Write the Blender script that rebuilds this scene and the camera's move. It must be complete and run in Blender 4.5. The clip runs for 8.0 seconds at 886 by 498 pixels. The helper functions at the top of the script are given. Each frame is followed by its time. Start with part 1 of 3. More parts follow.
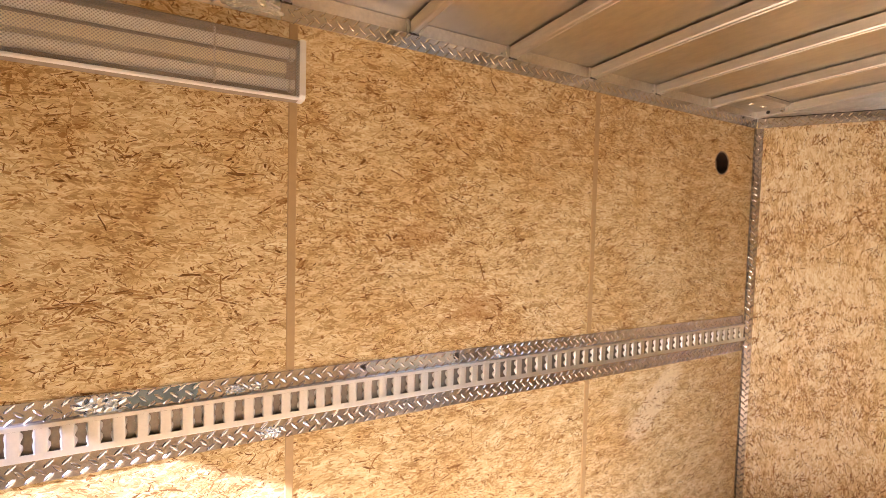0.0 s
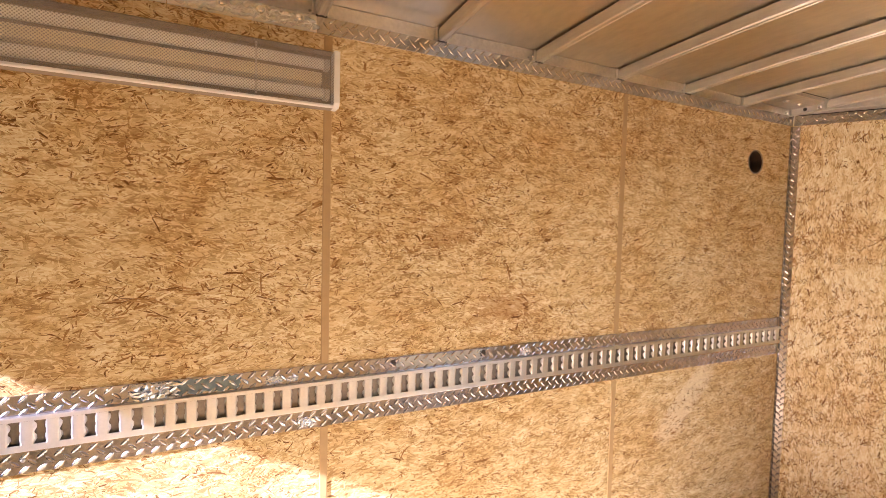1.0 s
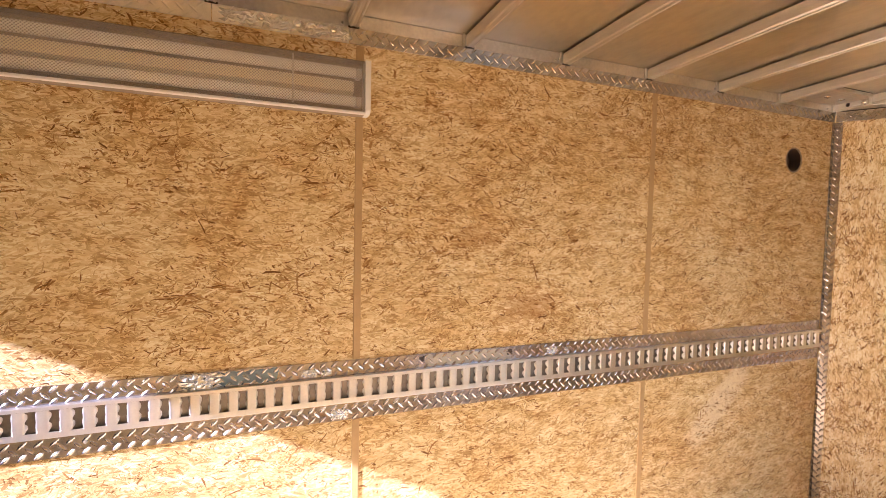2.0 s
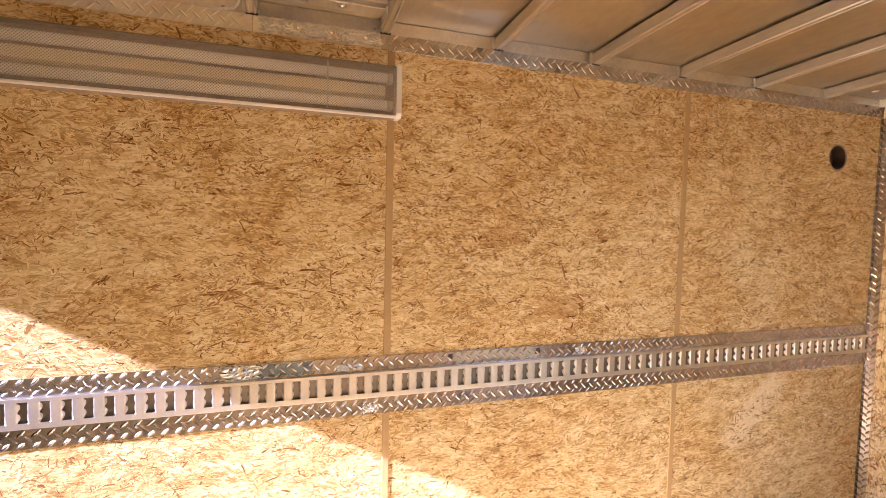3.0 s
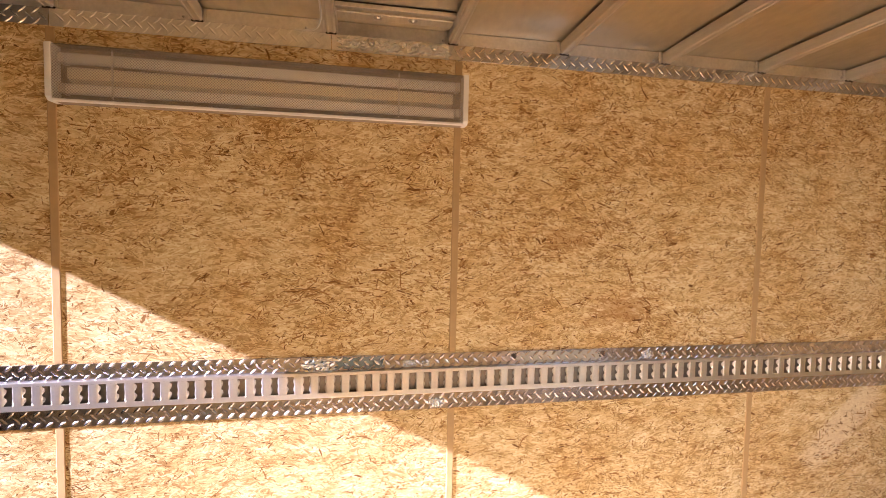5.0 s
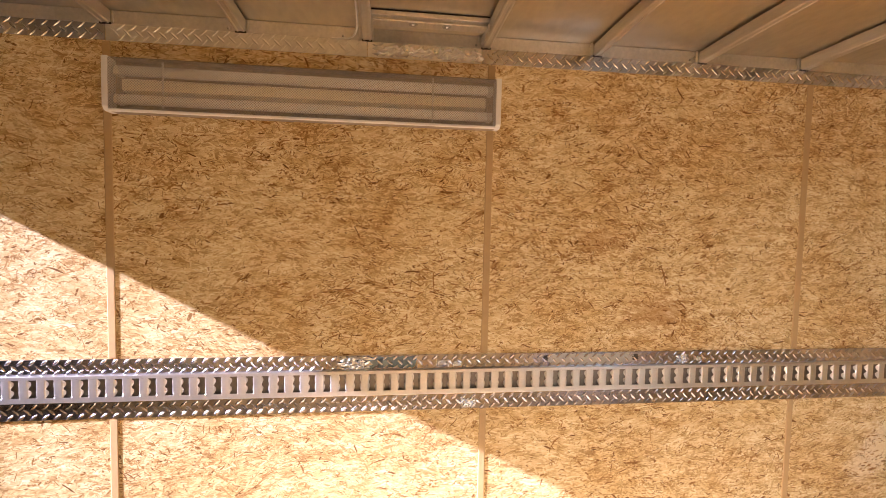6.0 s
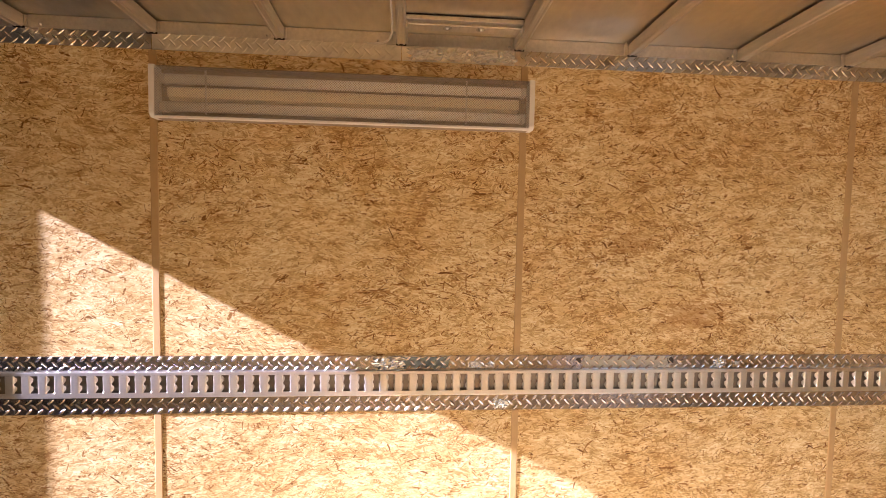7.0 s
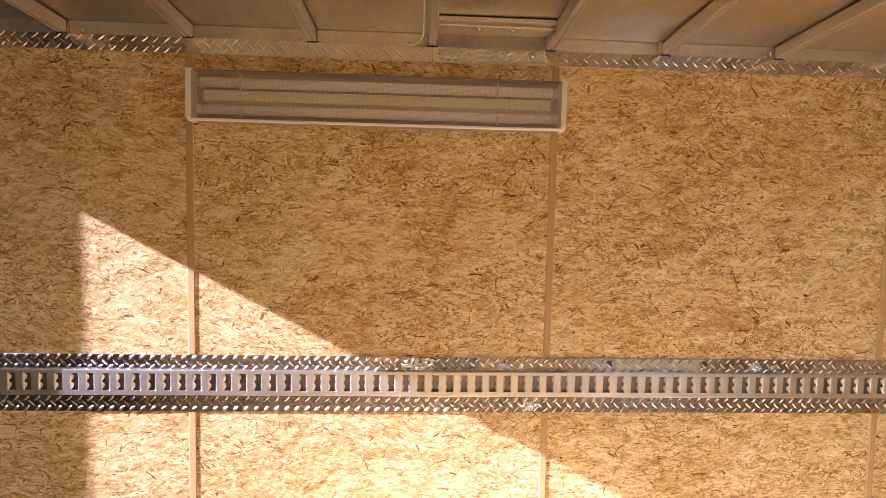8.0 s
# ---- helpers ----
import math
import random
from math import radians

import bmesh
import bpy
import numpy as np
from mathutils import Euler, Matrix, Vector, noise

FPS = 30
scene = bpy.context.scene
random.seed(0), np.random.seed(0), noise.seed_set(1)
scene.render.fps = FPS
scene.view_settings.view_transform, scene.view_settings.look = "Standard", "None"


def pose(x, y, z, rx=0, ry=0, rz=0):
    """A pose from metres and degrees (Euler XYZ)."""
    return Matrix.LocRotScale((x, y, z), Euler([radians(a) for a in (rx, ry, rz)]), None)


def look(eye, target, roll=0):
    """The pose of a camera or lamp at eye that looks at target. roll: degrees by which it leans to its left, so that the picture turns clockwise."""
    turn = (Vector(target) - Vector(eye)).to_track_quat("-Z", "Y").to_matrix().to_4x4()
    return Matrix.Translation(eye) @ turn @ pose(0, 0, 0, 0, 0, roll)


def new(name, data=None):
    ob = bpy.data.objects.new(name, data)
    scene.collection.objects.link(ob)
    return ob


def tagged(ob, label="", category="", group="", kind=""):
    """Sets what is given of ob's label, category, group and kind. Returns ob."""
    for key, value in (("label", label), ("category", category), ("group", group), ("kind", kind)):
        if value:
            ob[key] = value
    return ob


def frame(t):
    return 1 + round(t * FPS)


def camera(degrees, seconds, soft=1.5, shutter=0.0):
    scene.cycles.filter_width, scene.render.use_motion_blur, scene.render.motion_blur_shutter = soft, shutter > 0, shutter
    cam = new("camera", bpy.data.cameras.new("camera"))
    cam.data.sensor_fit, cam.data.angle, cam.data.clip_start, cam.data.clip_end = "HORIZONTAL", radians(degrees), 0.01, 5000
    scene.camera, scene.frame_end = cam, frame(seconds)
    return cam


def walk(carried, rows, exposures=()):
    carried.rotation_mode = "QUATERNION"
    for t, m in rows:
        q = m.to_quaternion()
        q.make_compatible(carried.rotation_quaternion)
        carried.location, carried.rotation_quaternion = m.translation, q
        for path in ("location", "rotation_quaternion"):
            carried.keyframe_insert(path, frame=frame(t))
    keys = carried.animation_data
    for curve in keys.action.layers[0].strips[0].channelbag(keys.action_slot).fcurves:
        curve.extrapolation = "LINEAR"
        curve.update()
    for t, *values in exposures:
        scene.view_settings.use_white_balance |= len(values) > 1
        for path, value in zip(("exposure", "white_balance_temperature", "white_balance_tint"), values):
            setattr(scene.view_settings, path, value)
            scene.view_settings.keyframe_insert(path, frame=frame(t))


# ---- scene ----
cam = camera(87.1, 8.0, soft=0.7)
PATH = [
    (0, (-0.073, 0.017, 1.497), (0.898, 1.763, 1.402), 1.5),
    (0.5, (-0.08, -0.011, 1.497), (0.831, 1.767, 1.4), 1.5),
    (1, (-0.091, -0.031, 1.5), (0.768, 1.772, 1.402), 1.4),
    (1.5, (-0.095, -0.056, 1.503), (0.704, 1.775, 1.404), 1.3),
    (3, (-0.100, -0.111, 1.508), (0.509, 1.788, 1.4), 1.3),
    (3.5, (-0.104, -0.126, 1.508), (0.446, 1.795, 1.4), 1.3),
    (4, (-0.111, -0.139, 1.511), (0.374, 1.797, 1.398), 1.2),
    (4.5, (-0.121, -0.15, 1.514), (0.301, 1.802, 1.401), 1.2),
    (6, (-0.154, -0.180, 1.525), (0.093, 1.8, 1.409), 1.2),
    (6.5, (-0.17, -0.185, 1.526), (0.026, 1.802, 1.413), 1.1),
    (7, (-0.193, -0.186, 1.527), (-0.039, 1.805, 1.413), 1.1),
    (7.5, (-0.219, -0.183, 1.527), (-0.1, 1.811, 1.415), 1.1),
    (8, (-0.243, -0.181, 1.531), (-0.155, 1.813, 1.415), 1.2),
]
EXPOSURES = [(0.0, 3.79, 6350, 17), (4.0, 3.58, 6650, 18.5), (8.0, 3.41, 6850, 18)]
walk(cam, [(t, look(eye, target, roll)) for t, eye, target, roll in PATH], EXPOSURES)

# ---- light: low sun through the open rear end, blue sky ----
SUN_DIR = Vector((5.3, 1.0, -2.815)).normalized()
world = bpy.data.worlds.new("sky")
scene.world = world
world.use_nodes = True
wn = world.node_tree
sky = wn.nodes.new("ShaderNodeTexSky")
sky.sky_type, sky.sun_disc = "NISHITA", False
sky.sun_elevation = math.asin(-SUN_DIR.z)
sky.sun_rotation = math.atan2(-SUN_DIR.x, -SUN_DIR.y)
wn.links.new(sky.outputs[0], wn.nodes["Background"].inputs[0])
wn.nodes["Background"].inputs[1].default_value = 0.097
sun = new("sun", bpy.data.lights.new("sun", "SUN"))
sun.data.energy, sun.data.angle, sun.data.color = 2.6, radians(0.65), (0.96, 0.965, 1.30)
sun.matrix_world = look((0, 0, 0), SUN_DIR)

# ---- plan, in metres ----
Y1, Y0 = 1.418, -0.614          # inner faces of the two side walls
YM = (Y0 + Y1) / 2
XR, XF = -2.24, 2.605           # rear opening, corner where the V-shaped nose begins
NOSE = radians(31.8)            # how far each half of the nose wall leans from square
NOSE_W = (Y1 - YM) / math.cos(NOSE)
XN = XF + NOSE_W * math.sin(NOSE)
SEAMS = (-1.02, 0.20, 1.42)
RAIL_Z0, RAIL_Z1 = 0.866, 1.062
COVE_Z0, COVE_Z1 = 2.065, 2.115
ROOF_Z, CROWN = 2.160, 0.026
HEADER_Z = 2.032
POST = 0.166                     # width of the rear posts inside the lining


# ---- helpers for nodes and meshes ----
def material(name):
    mat = bpy.data.materials.new(name)
    mat.use_nodes = True
    return mat, mat.node_tree, mat.node_tree.nodes["Principled BSDF"]


def node(nt, kind, inputs=None, **attrs):
    n = nt.nodes.new(kind)
    for key, value in attrs.items():
        setattr(n, key, value)
    for key, value in (inputs or {}).items():
        if isinstance(value, bpy.types.NodeSocket):
            nt.links.new(value, n.inputs[key])
        else:
            n.inputs[key].default_value = value
    return n


def maths(nt, op, a, b=0.0, c=0.0):
    return node(nt, "ShaderNodeMath", {0: a, 1: b, 2: c}, operation=op).outputs[0]


def ramp(nt, fac, stops):
    n = node(nt, "ShaderNodeValToRGB", {0: fac})
    while len(n.color_ramp.elements) < len(stops):
        n.color_ramp.elements.new(0.5)
    for e, (p, c) in zip(n.color_ramp.elements, stops):
        e.position, e.color = p, (*c, 1)
    return n.outputs[0]


def mix(nt, fac, a, b, blend="MIX"):
    n = node(nt, "ShaderNodeMix", data_type="RGBA", blend_type=blend)
    for i, value in ((0, fac), (6, a), (7, b)):
        if isinstance(value, bpy.types.NodeSocket):
            nt.links.new(value, n.inputs[i])
        else:
            n.inputs[i].default_value = value if i == 0 else (*value, 1)
    return n.outputs[2]


def strand_material(name, along, across, light_streak=None, stains=(), pale=0.0):
    """Wood strands: every strand has a tone of its own, with grain along it; broad stains and one painted streak of
    light.
    """
    mat, nt, bsdf = material(name)
    tc = node(nt, "ShaderNodeTexCoord")
    sep = node(nt, "ShaderNodeSeparateXYZ", {0: tc.outputs["Object"]})
    r = node(nt, "ShaderNodeNewGeometry").outputs["Random Per Island"]
    uv = tc.outputs["UV"]
    g = node(nt, "ShaderNodeVectorMath", {0: uv, 1: (38.0, 620.0, 1.0)}, operation="MULTIPLY").outputs[0]
    g = node(nt, "ShaderNodeVectorMath", {0: g, 1: node(nt, "ShaderNodeCombineXYZ", {0: maths(nt, "MULTIPLY", r, 91.0), 1: maths(nt, "MULTIPLY", r, 47.0)}).outputs[0]}, operation="ADD").outputs[0]
    grain = node(nt, "ShaderNodeTexNoise", {"Vector": g, "Scale": 1.0, "Detail": 3.0, "Roughness": 0.65}, noise_dimensions="2D").outputs["Fac"]
    patch = node(nt, "ShaderNodeTexNoise", {"Vector": tc.outputs["Object"], "Scale": 3.4, "Detail": 4.0, "Roughness": 0.6}).outputs["Fac"]
    fine = node(nt, "ShaderNodeTexNoise", {"Vector": tc.outputs["Object"], "Scale": 420.0, "Detail": 2.0, "Roughness": 0.6}).outputs["Fac"]
    blotch = node(nt, "ShaderNodeTexNoise", {"Vector": node(nt, "ShaderNodeVectorMath", {0: tc.outputs["Object"], 1: tuple(0.4 if i == along else 1.0 for i in range(3))}, operation="MULTIPLY").outputs[0],
                                             "Scale": 26.0, "Detail": 3.0, "Roughness": 0.6}).outputs["Fac"]
    level = maths(nt, "MULTIPLY_ADD", r, 0.68, maths(nt, "MULTIPLY_ADD", patch, 0.60, maths(nt, "MULTIPLY_ADD", blotch, 0.85, -0.765)))
    level = maths(nt, "MULTIPLY_ADD", grain, 0.62, maths(nt, "SUBTRACT", level, 0.17))
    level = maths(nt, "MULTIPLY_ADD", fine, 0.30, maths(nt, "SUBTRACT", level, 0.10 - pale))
    col = ramp(nt, level, [(0.00, (0.34, 0.198, 0.078)), (0.26, (0.52, 0.340, 0.152)), (0.50, (0.70, 0.520, 0.265)), (0.78, (0.82, 0.670, 0.400)), (1.0, (0.90, 0.795, 0.560))])
    red = ramp(nt, maths(nt, "MULTIPLY_ADD", blotch, 0.5, maths(nt, "MULTIPLY", patch, 0.6)), [(0.42, (1.0, 0.95, 0.87)), (0.58, (1.0, 1.0, 1.0))])
    col = mix(nt, 1.0, col, red, "MULTIPLY")
    for x, z, rx, rz, angle, tint, force in stains:
        ca, sa = math.cos(radians(angle)), math.sin(radians(angle))
        px = maths(nt, "SUBTRACT", sep.outputs[along], x)
        pz = maths(nt, "SUBTRACT", sep.outputs[across], z)
        u = maths(nt, "MULTIPLY_ADD", px, ca / rx, maths(nt, "MULTIPLY", pz, sa / rx))
        v = maths(nt, "MULTIPLY_ADD", pz, ca / rz, maths(nt, "MULTIPLY", px, -sa / rz))
        d = maths(nt, "SQRT", maths(nt, "MULTIPLY_ADD", u, u, maths(nt, "MULTIPLY", v, v)))
        d = maths(nt, "MULTIPLY_ADD", r, 0.9, maths(nt, "SUBTRACT", d, 0.45))
        on = maths(nt, "MULTIPLY", maths(nt, "MINIMUM", maths(nt, "MAXIMUM", maths(nt, "MULTIPLY_ADD", d, -3.0, 3.0), 0.0), 1.0), force)
        col = mix(nt, on, col, tint)
    # soft streak of reflected light, blended into the strand colour
    if light_streak:
        (ax, az), (bx, bz), wide = light_streak
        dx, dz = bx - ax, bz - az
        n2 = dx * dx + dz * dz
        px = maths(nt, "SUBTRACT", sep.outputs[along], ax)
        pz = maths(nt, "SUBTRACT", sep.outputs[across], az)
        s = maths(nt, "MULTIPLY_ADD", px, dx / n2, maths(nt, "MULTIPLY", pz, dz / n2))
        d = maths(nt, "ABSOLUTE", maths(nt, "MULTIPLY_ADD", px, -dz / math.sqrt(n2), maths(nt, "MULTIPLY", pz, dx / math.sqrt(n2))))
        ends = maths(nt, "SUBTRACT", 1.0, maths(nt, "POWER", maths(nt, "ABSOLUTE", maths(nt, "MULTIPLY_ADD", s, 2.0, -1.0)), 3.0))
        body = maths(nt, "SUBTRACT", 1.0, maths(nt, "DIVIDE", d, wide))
        streak_fac = maths(nt, "MULTIPLY", maths(nt, "MULTIPLY", maths(nt, "MAXIMUM", ends, 0.0), maths(nt, "MAXIMUM", body, 0.0)),
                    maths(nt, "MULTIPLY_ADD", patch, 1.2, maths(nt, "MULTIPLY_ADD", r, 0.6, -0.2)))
        streak_fac = maths(nt, "MINIMUM", maths(nt, "MULTIPLY", streak_fac, 2.0), 0.48)
        col = mix(nt, streak_fac, col, (0.90, 0.78, 0.57))
    nt.links.new(col, bsdf.inputs["Base Color"])
    bump = node(nt, "ShaderNodeBump", {"Height": maths(nt, "ADD", grain, fine), "Strength": 0.45, "Distance": 0.0008}).outputs[0]
    nt.links.new(bump, bsdf.inputs["Normal"])
    nt.links.new(maths(nt, "MULTIPLY_ADD", r, 0.2, 0.45), bsdf.inputs["Roughness"])
    bsdf.inputs["Specular IOR Level"].default_value = 0.16
    return mat


def fleck_material(name):
    """Bark slivers and resin-dark strands, from red-brown to nearly black."""
    mat, nt, bsdf = material(name)
    tc = node(nt, "ShaderNodeTexCoord")
    r = node(nt, "ShaderNodeNewGeometry").outputs["Random Per Island"]
    g = node(nt, "ShaderNodeVectorMath", {0: tc.outputs["UV"], 1: (60.0, 700.0, 1.0)}, operation="MULTIPLY").outputs[0]
    grain = node(nt, "ShaderNodeTexNoise", {"Vector": g, "Scale": 1.0, "Detail": 3.0}, noise_dimensions="2D").outputs["Fac"]
    level = maths(nt, "MULTIPLY_ADD", grain, 0.5, maths(nt, "MULTIPLY_ADD", r, 0.9, -0.11))
    col = ramp(nt, level, [(0.0, (0.100, 0.042, 0.013)), (0.22, (0.21, 0.098, 0.032)), (0.55, (0.35, 0.185, 0.066)), (1.0, (0.50, 0.300, 0.125))])
    nt.links.new(col, bsdf.inputs["Base Color"])
    bsdf.inputs["Roughness"].default_value = 0.6
    bsdf.inputs["Specular IOR Level"].default_value = 0.12
    return mat


def strand_mesh(name, m, w, v0, v1, upright, seed, mats, hole=None, knots=(), busy=1.0, bold=1.0):
    """Flat wood strands pressed over one another on a board: local x along, y up, z out of the face."""
    rng = np.random.default_rng(seed)
    area = w * (v1 - v0)
    ring = np.array([(-1.0, -0.25), (-0.82, -0.85), (-0.1, -1.0), (0.75, -0.9), (1.0, -0.1), (0.8, 0.8), (0.05, 1.0), (-0.78, 0.9)])

    def waves(u, v):
        low = np.sin(5.1 * u + 2.3 * v + seed) + np.sin(-3.7 * u + 7.9 * v + 1.3 * seed) + np.sin(11.3 * u + 4.1 * v) + np.sin(2.1 * u - 13.7 * v + 0.7 * seed)
        mid = np.sin(31 * u + 23 * v + 2 * low) + np.sin(-19 * u + 57 * v + seed) + np.sin(47 * u - 71 * v + 1.7 * low) + np.sin(9 * u + 93 * v + 2.9 * seed)
        return (low + 1.3 * mid) / 5

    def kind(per_area, length, width, spread, z, clump):
        n = int(per_area * area)
        u, v = rng.uniform(0, w, n), rng.uniform(v0, v1, n)
        keep = rng.random(n) < 1.0 - clump * np.clip(0.62 - 1.1 * waves(u, v), 0.0, 1.0)
        u, v = u[keep], v[keep]
        n = len(u)
        half = np.minimum(np.exp(rng.normal(math.log(length), 0.42, n)), 2.2 * length) / 2
        wide = np.exp(rng.normal(math.log(width), 0.38, n)) / 2
        ang = rng.normal(0, radians(spread), n) + 0.13 * np.sin(6.0 * u + 9.0 * v + seed)
        stray = rng.random(n) < 0.22
        ang[stray] = rng.uniform(-1.5, 1.5, stray.sum())
        half[stray] *= 0.6
        return u, v, half, wide, ang, rng.uniform(*z, n)

    layers = [(kind(14000, 0.032, 0.0054, 17, (0.00006, 0.00050), 0.0), 0), (kind(9000, 0.020, 0.0030, 30, (0.0003, 0.00062), 0.2), 0),
              (kind(9000 * busy, 0.0095 * bold, 0.0021 * bold, 38 * bold, (0.00035, 0.00066), 0.9), 1), (kind(2000 * busy, 0.022 * bold, 0.0028 * bold, 24 * bold, (0.0004, 0.00064), 0.95), 1),
              (kind(900 * busy, 0.012 * bold, 0.0032 * bold, 50, (0.0005, 0.00066), 0.95), 1), (kind(3600, 0.017, 0.0021, 30, (0.00045, 0.0007), 0.2), 0)]
    for x, z, rx, rz, angle in knots:
        n = 11
        layers.append(((x + rng.normal(0, rx * 0.4, n), z + rng.normal(0, rz * 0.4, n), rx * rng.uniform(0.35, 0.9, n), max(rz * 0.22, 0.0022) * rng.uniform(0.7, 1.2, n),
                        radians(angle) + rng.normal(0, 0.3, n), rng.uniform(0.0007, 0.00076, n)), 1))
    co, uvs, mat_of = [], [], []
    for (u, v, half, wide, ang, z), slot in layers:
        n = len(u)
        pts = np.repeat(ring[None], n, 0)
        pts = pts + rng.normal(0, 0.19, pts.shape)
        a, b = pts[..., 0] * half[:, None], pts[..., 1] * wide[:, None]
        b = b + (rng.normal(0, 0.09 if slot else 0.06, n) * half)[:, None] * pts[..., 0] ** 2
        if upright:
            ang = ang + math.pi / 2
        ca, sa = np.cos(ang)[:, None], np.sin(ang)[:, None]
        x = np.clip(u[:, None] + a * ca - b * sa, 0.0, w)
        y = np.clip(v[:, None] + a * sa + b * ca, v0, v1)
        h = z[:, None] + 0.004 * rng.normal(0, 1, n)[:, None] * b
        p = np.stack([x, y, np.clip(h, 0.00003, 0.0008)], -1)
        if hole:
            ok = ((x - hole[0]) ** 2 + (y - hole[1]) ** 2).min(1) > (hole[2] + 0.001) ** 2
            p, a, b = p[ok], a[ok], b[ok]
        co.append(p.reshape(-1, 3))
        uvs.append(np.stack([a, b], -1).reshape(-1, 2))
        mat_of.append(np.full(len(p), slot))
    co, uvs, mat_of = np.concatenate(co), np.concatenate(uvs), np.concatenate(mat_of)
    rot = np.array(m.to_3x3())
    co = co @ rot.T + np.array(m.translation)
    n = len(mat_of)
    me = bpy.data.meshes.new(name)
    me.vertices.add(n * 8)
    me.vertices.foreach_set("co", co.astype(np.float32).ravel())
    me.loops.add(n * 8)
    me.loops.foreach_set("vertex_index", np.arange(n * 8, dtype=np.int32))
    me.polygons.add(n)
    me.polygons.foreach_set("loop_start", np.arange(0, n * 8, 8, dtype=np.int32))
    for mat in mats:
        me.materials.append(mat)
    me.polygons.foreach_set("material_index", mat_of.astype(np.int32))
    me.uv_layers.new(name="along_grain").data.foreach_set("uv", uvs.astype(np.float32).ravel())
    me.update(calc_edges=True)
    me.validate()
    return me


def metal(name, color, rough, spread=0.1, scale=8.0, bump=0.05, stretch=(1, 1, 1), metallic=1.0, dirt=0.15):
    """Sheet metal: streaks and smudges in colour and roughness, slight waves."""
    mat, nt, bsdf = material(name)
    tc = node(nt, "ShaderNodeTexCoord").outputs["Object"]
    v = node(nt, "ShaderNodeVectorMath", {0: tc, 1: stretch}, operation="MULTIPLY").outputs[0]
    n1 = node(nt, "ShaderNodeTexNoise", {"Vector": v, "Scale": scale, "Detail": 5.0, "Roughness": 0.6}).outputs["Fac"]
    n2 = node(nt, "ShaderNodeTexNoise", {"Vector": v, "Scale": scale * 14, "Detail": 3.0}).outputs["Fac"]
    f = maths(nt, "MULTIPLY_ADD", n1, 0.7, maths(nt, "MULTIPLY", n2, 0.3))
    dark = tuple(c * (1 - 2 * dirt) for c in color)
    nt.links.new(ramp(nt, f, [(0.32, dark), (0.62, color)]), bsdf.inputs["Base Color"])
    nt.links.new(maths(nt, "MULTIPLY_ADD", f, -2 * spread, rough + spread), bsdf.inputs["Roughness"])
    b = node(nt, "ShaderNodeBump", {"Height": f, "Strength": bump, "Distance": 0.004}).outputs[0]
    nt.links.new(b, bsdf.inputs["Normal"])
    bsdf.inputs["Metallic"].default_value = metallic
    return mat


def plain(name, color, rough, scale=40.0, vary=0.12, bump=0.05, spec=0.4):
    mat = metal(name, color, rough, 0.05, scale, bump, metallic=0.0, dirt=vary / 2)
    mat.node_tree.nodes["Principled BSDF"].inputs["Specular IOR Level"].default_value = spec
    return mat


RUST = (0.44, 0.22, 0.085)
STAINS = ((0.85, 1.205, 0.17, 0.075, 5, RUST, 0.42), (0.62, 1.47, 0.13, 0.05, -10, RUST, 0.32), (-1.41, 2.000, 0.014, 0.034, 25, RUST, 0.8))
# dark knots and splinters: x, z, half length, half width, angle
KNOTS = ((0.172, 1.558, 0.017, 0.013, 20), (0.226, 1.372, 0.014, 0.015, 30), (0.950, 1.198, 0.011, 0.024, -35), (-0.305, 1.285, 0.046, 0.006, 8),
         (-0.62, 1.325, 0.020, 0.006, 48), (1.043, 1.457, 0.024, 0.006, -8), (2.24, 1.965, 0.038, 0.006, 28), (-0.20, 1.318, 0.026, 0.007, -6), (-0.48, 1.305, 0.020, 0.006, 30))
# side board carries a diagonal light streak in its colour, low near the nose
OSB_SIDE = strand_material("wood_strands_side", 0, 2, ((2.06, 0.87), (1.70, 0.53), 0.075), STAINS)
# nose strands raised in tone for the light that falls on that wall
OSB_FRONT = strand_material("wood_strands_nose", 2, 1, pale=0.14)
FLECK = fleck_material("bark_flecks")
COVE = metal("scratched_tread_plate", (0.60, 0.565, 0.52), 0.16, 0.06, 9.0, 0.10, dirt=0.12)
COVE_DULL = metal("filmed_tread_plate", (0.86, 0.82, 0.74), 0.30, 0.08, 25.0, 0.30, dirt=0.12)
CHECKER = metal("bright_tread_plate", (0.58, 0.555, 0.59), 0.19, 0.06, 14.0, 0.12, dirt=0.14)
WORN = metal("worn_tread_plate", (0.48, 0.42, 0.355), 0.24, 0.06, 7.0, 0.10, dirt=0.15)
TRACK = metal("zinc_plated_track", (0.77, 0.75, 0.72), 0.40, 0.06, 12.0, 0.05, dirt=0.06)
# lighter copy of the track metal, for ears that catch the light
TRACK_EDGE = metal("lit_track_edge", (0.86, 0.83, 0.78), 0.45, 0.05, 12.0, 0.05, metallic=0.15)
# track metal darkened for the shade inside the slots
TRACK_BACK = metal("slot_shade_channel", (0.30, 0.265, 0.23), 0.45, 0.06, 12.0, 0.05)
MILL = metal("mill_finish_aluminium", (0.82, 0.78, 0.72), 0.38, 0.08, 6.0, 0.06, (1, 0.15, 1))
ROOF = metal("galvanised_roof_sheet", (0.80, 0.74, 0.62), 0.32, 0.10, 3.0, 0.12, (1, 0.4, 1), dirt=0.12)
BRIGHT = metal("bright_zinc", (0.88, 0.86, 0.82), 0.22, 0.04, 60.0)
STEEL = metal("zinc_steel", (0.62, 0.60, 0.57), 0.3, 0.08, 60.0)
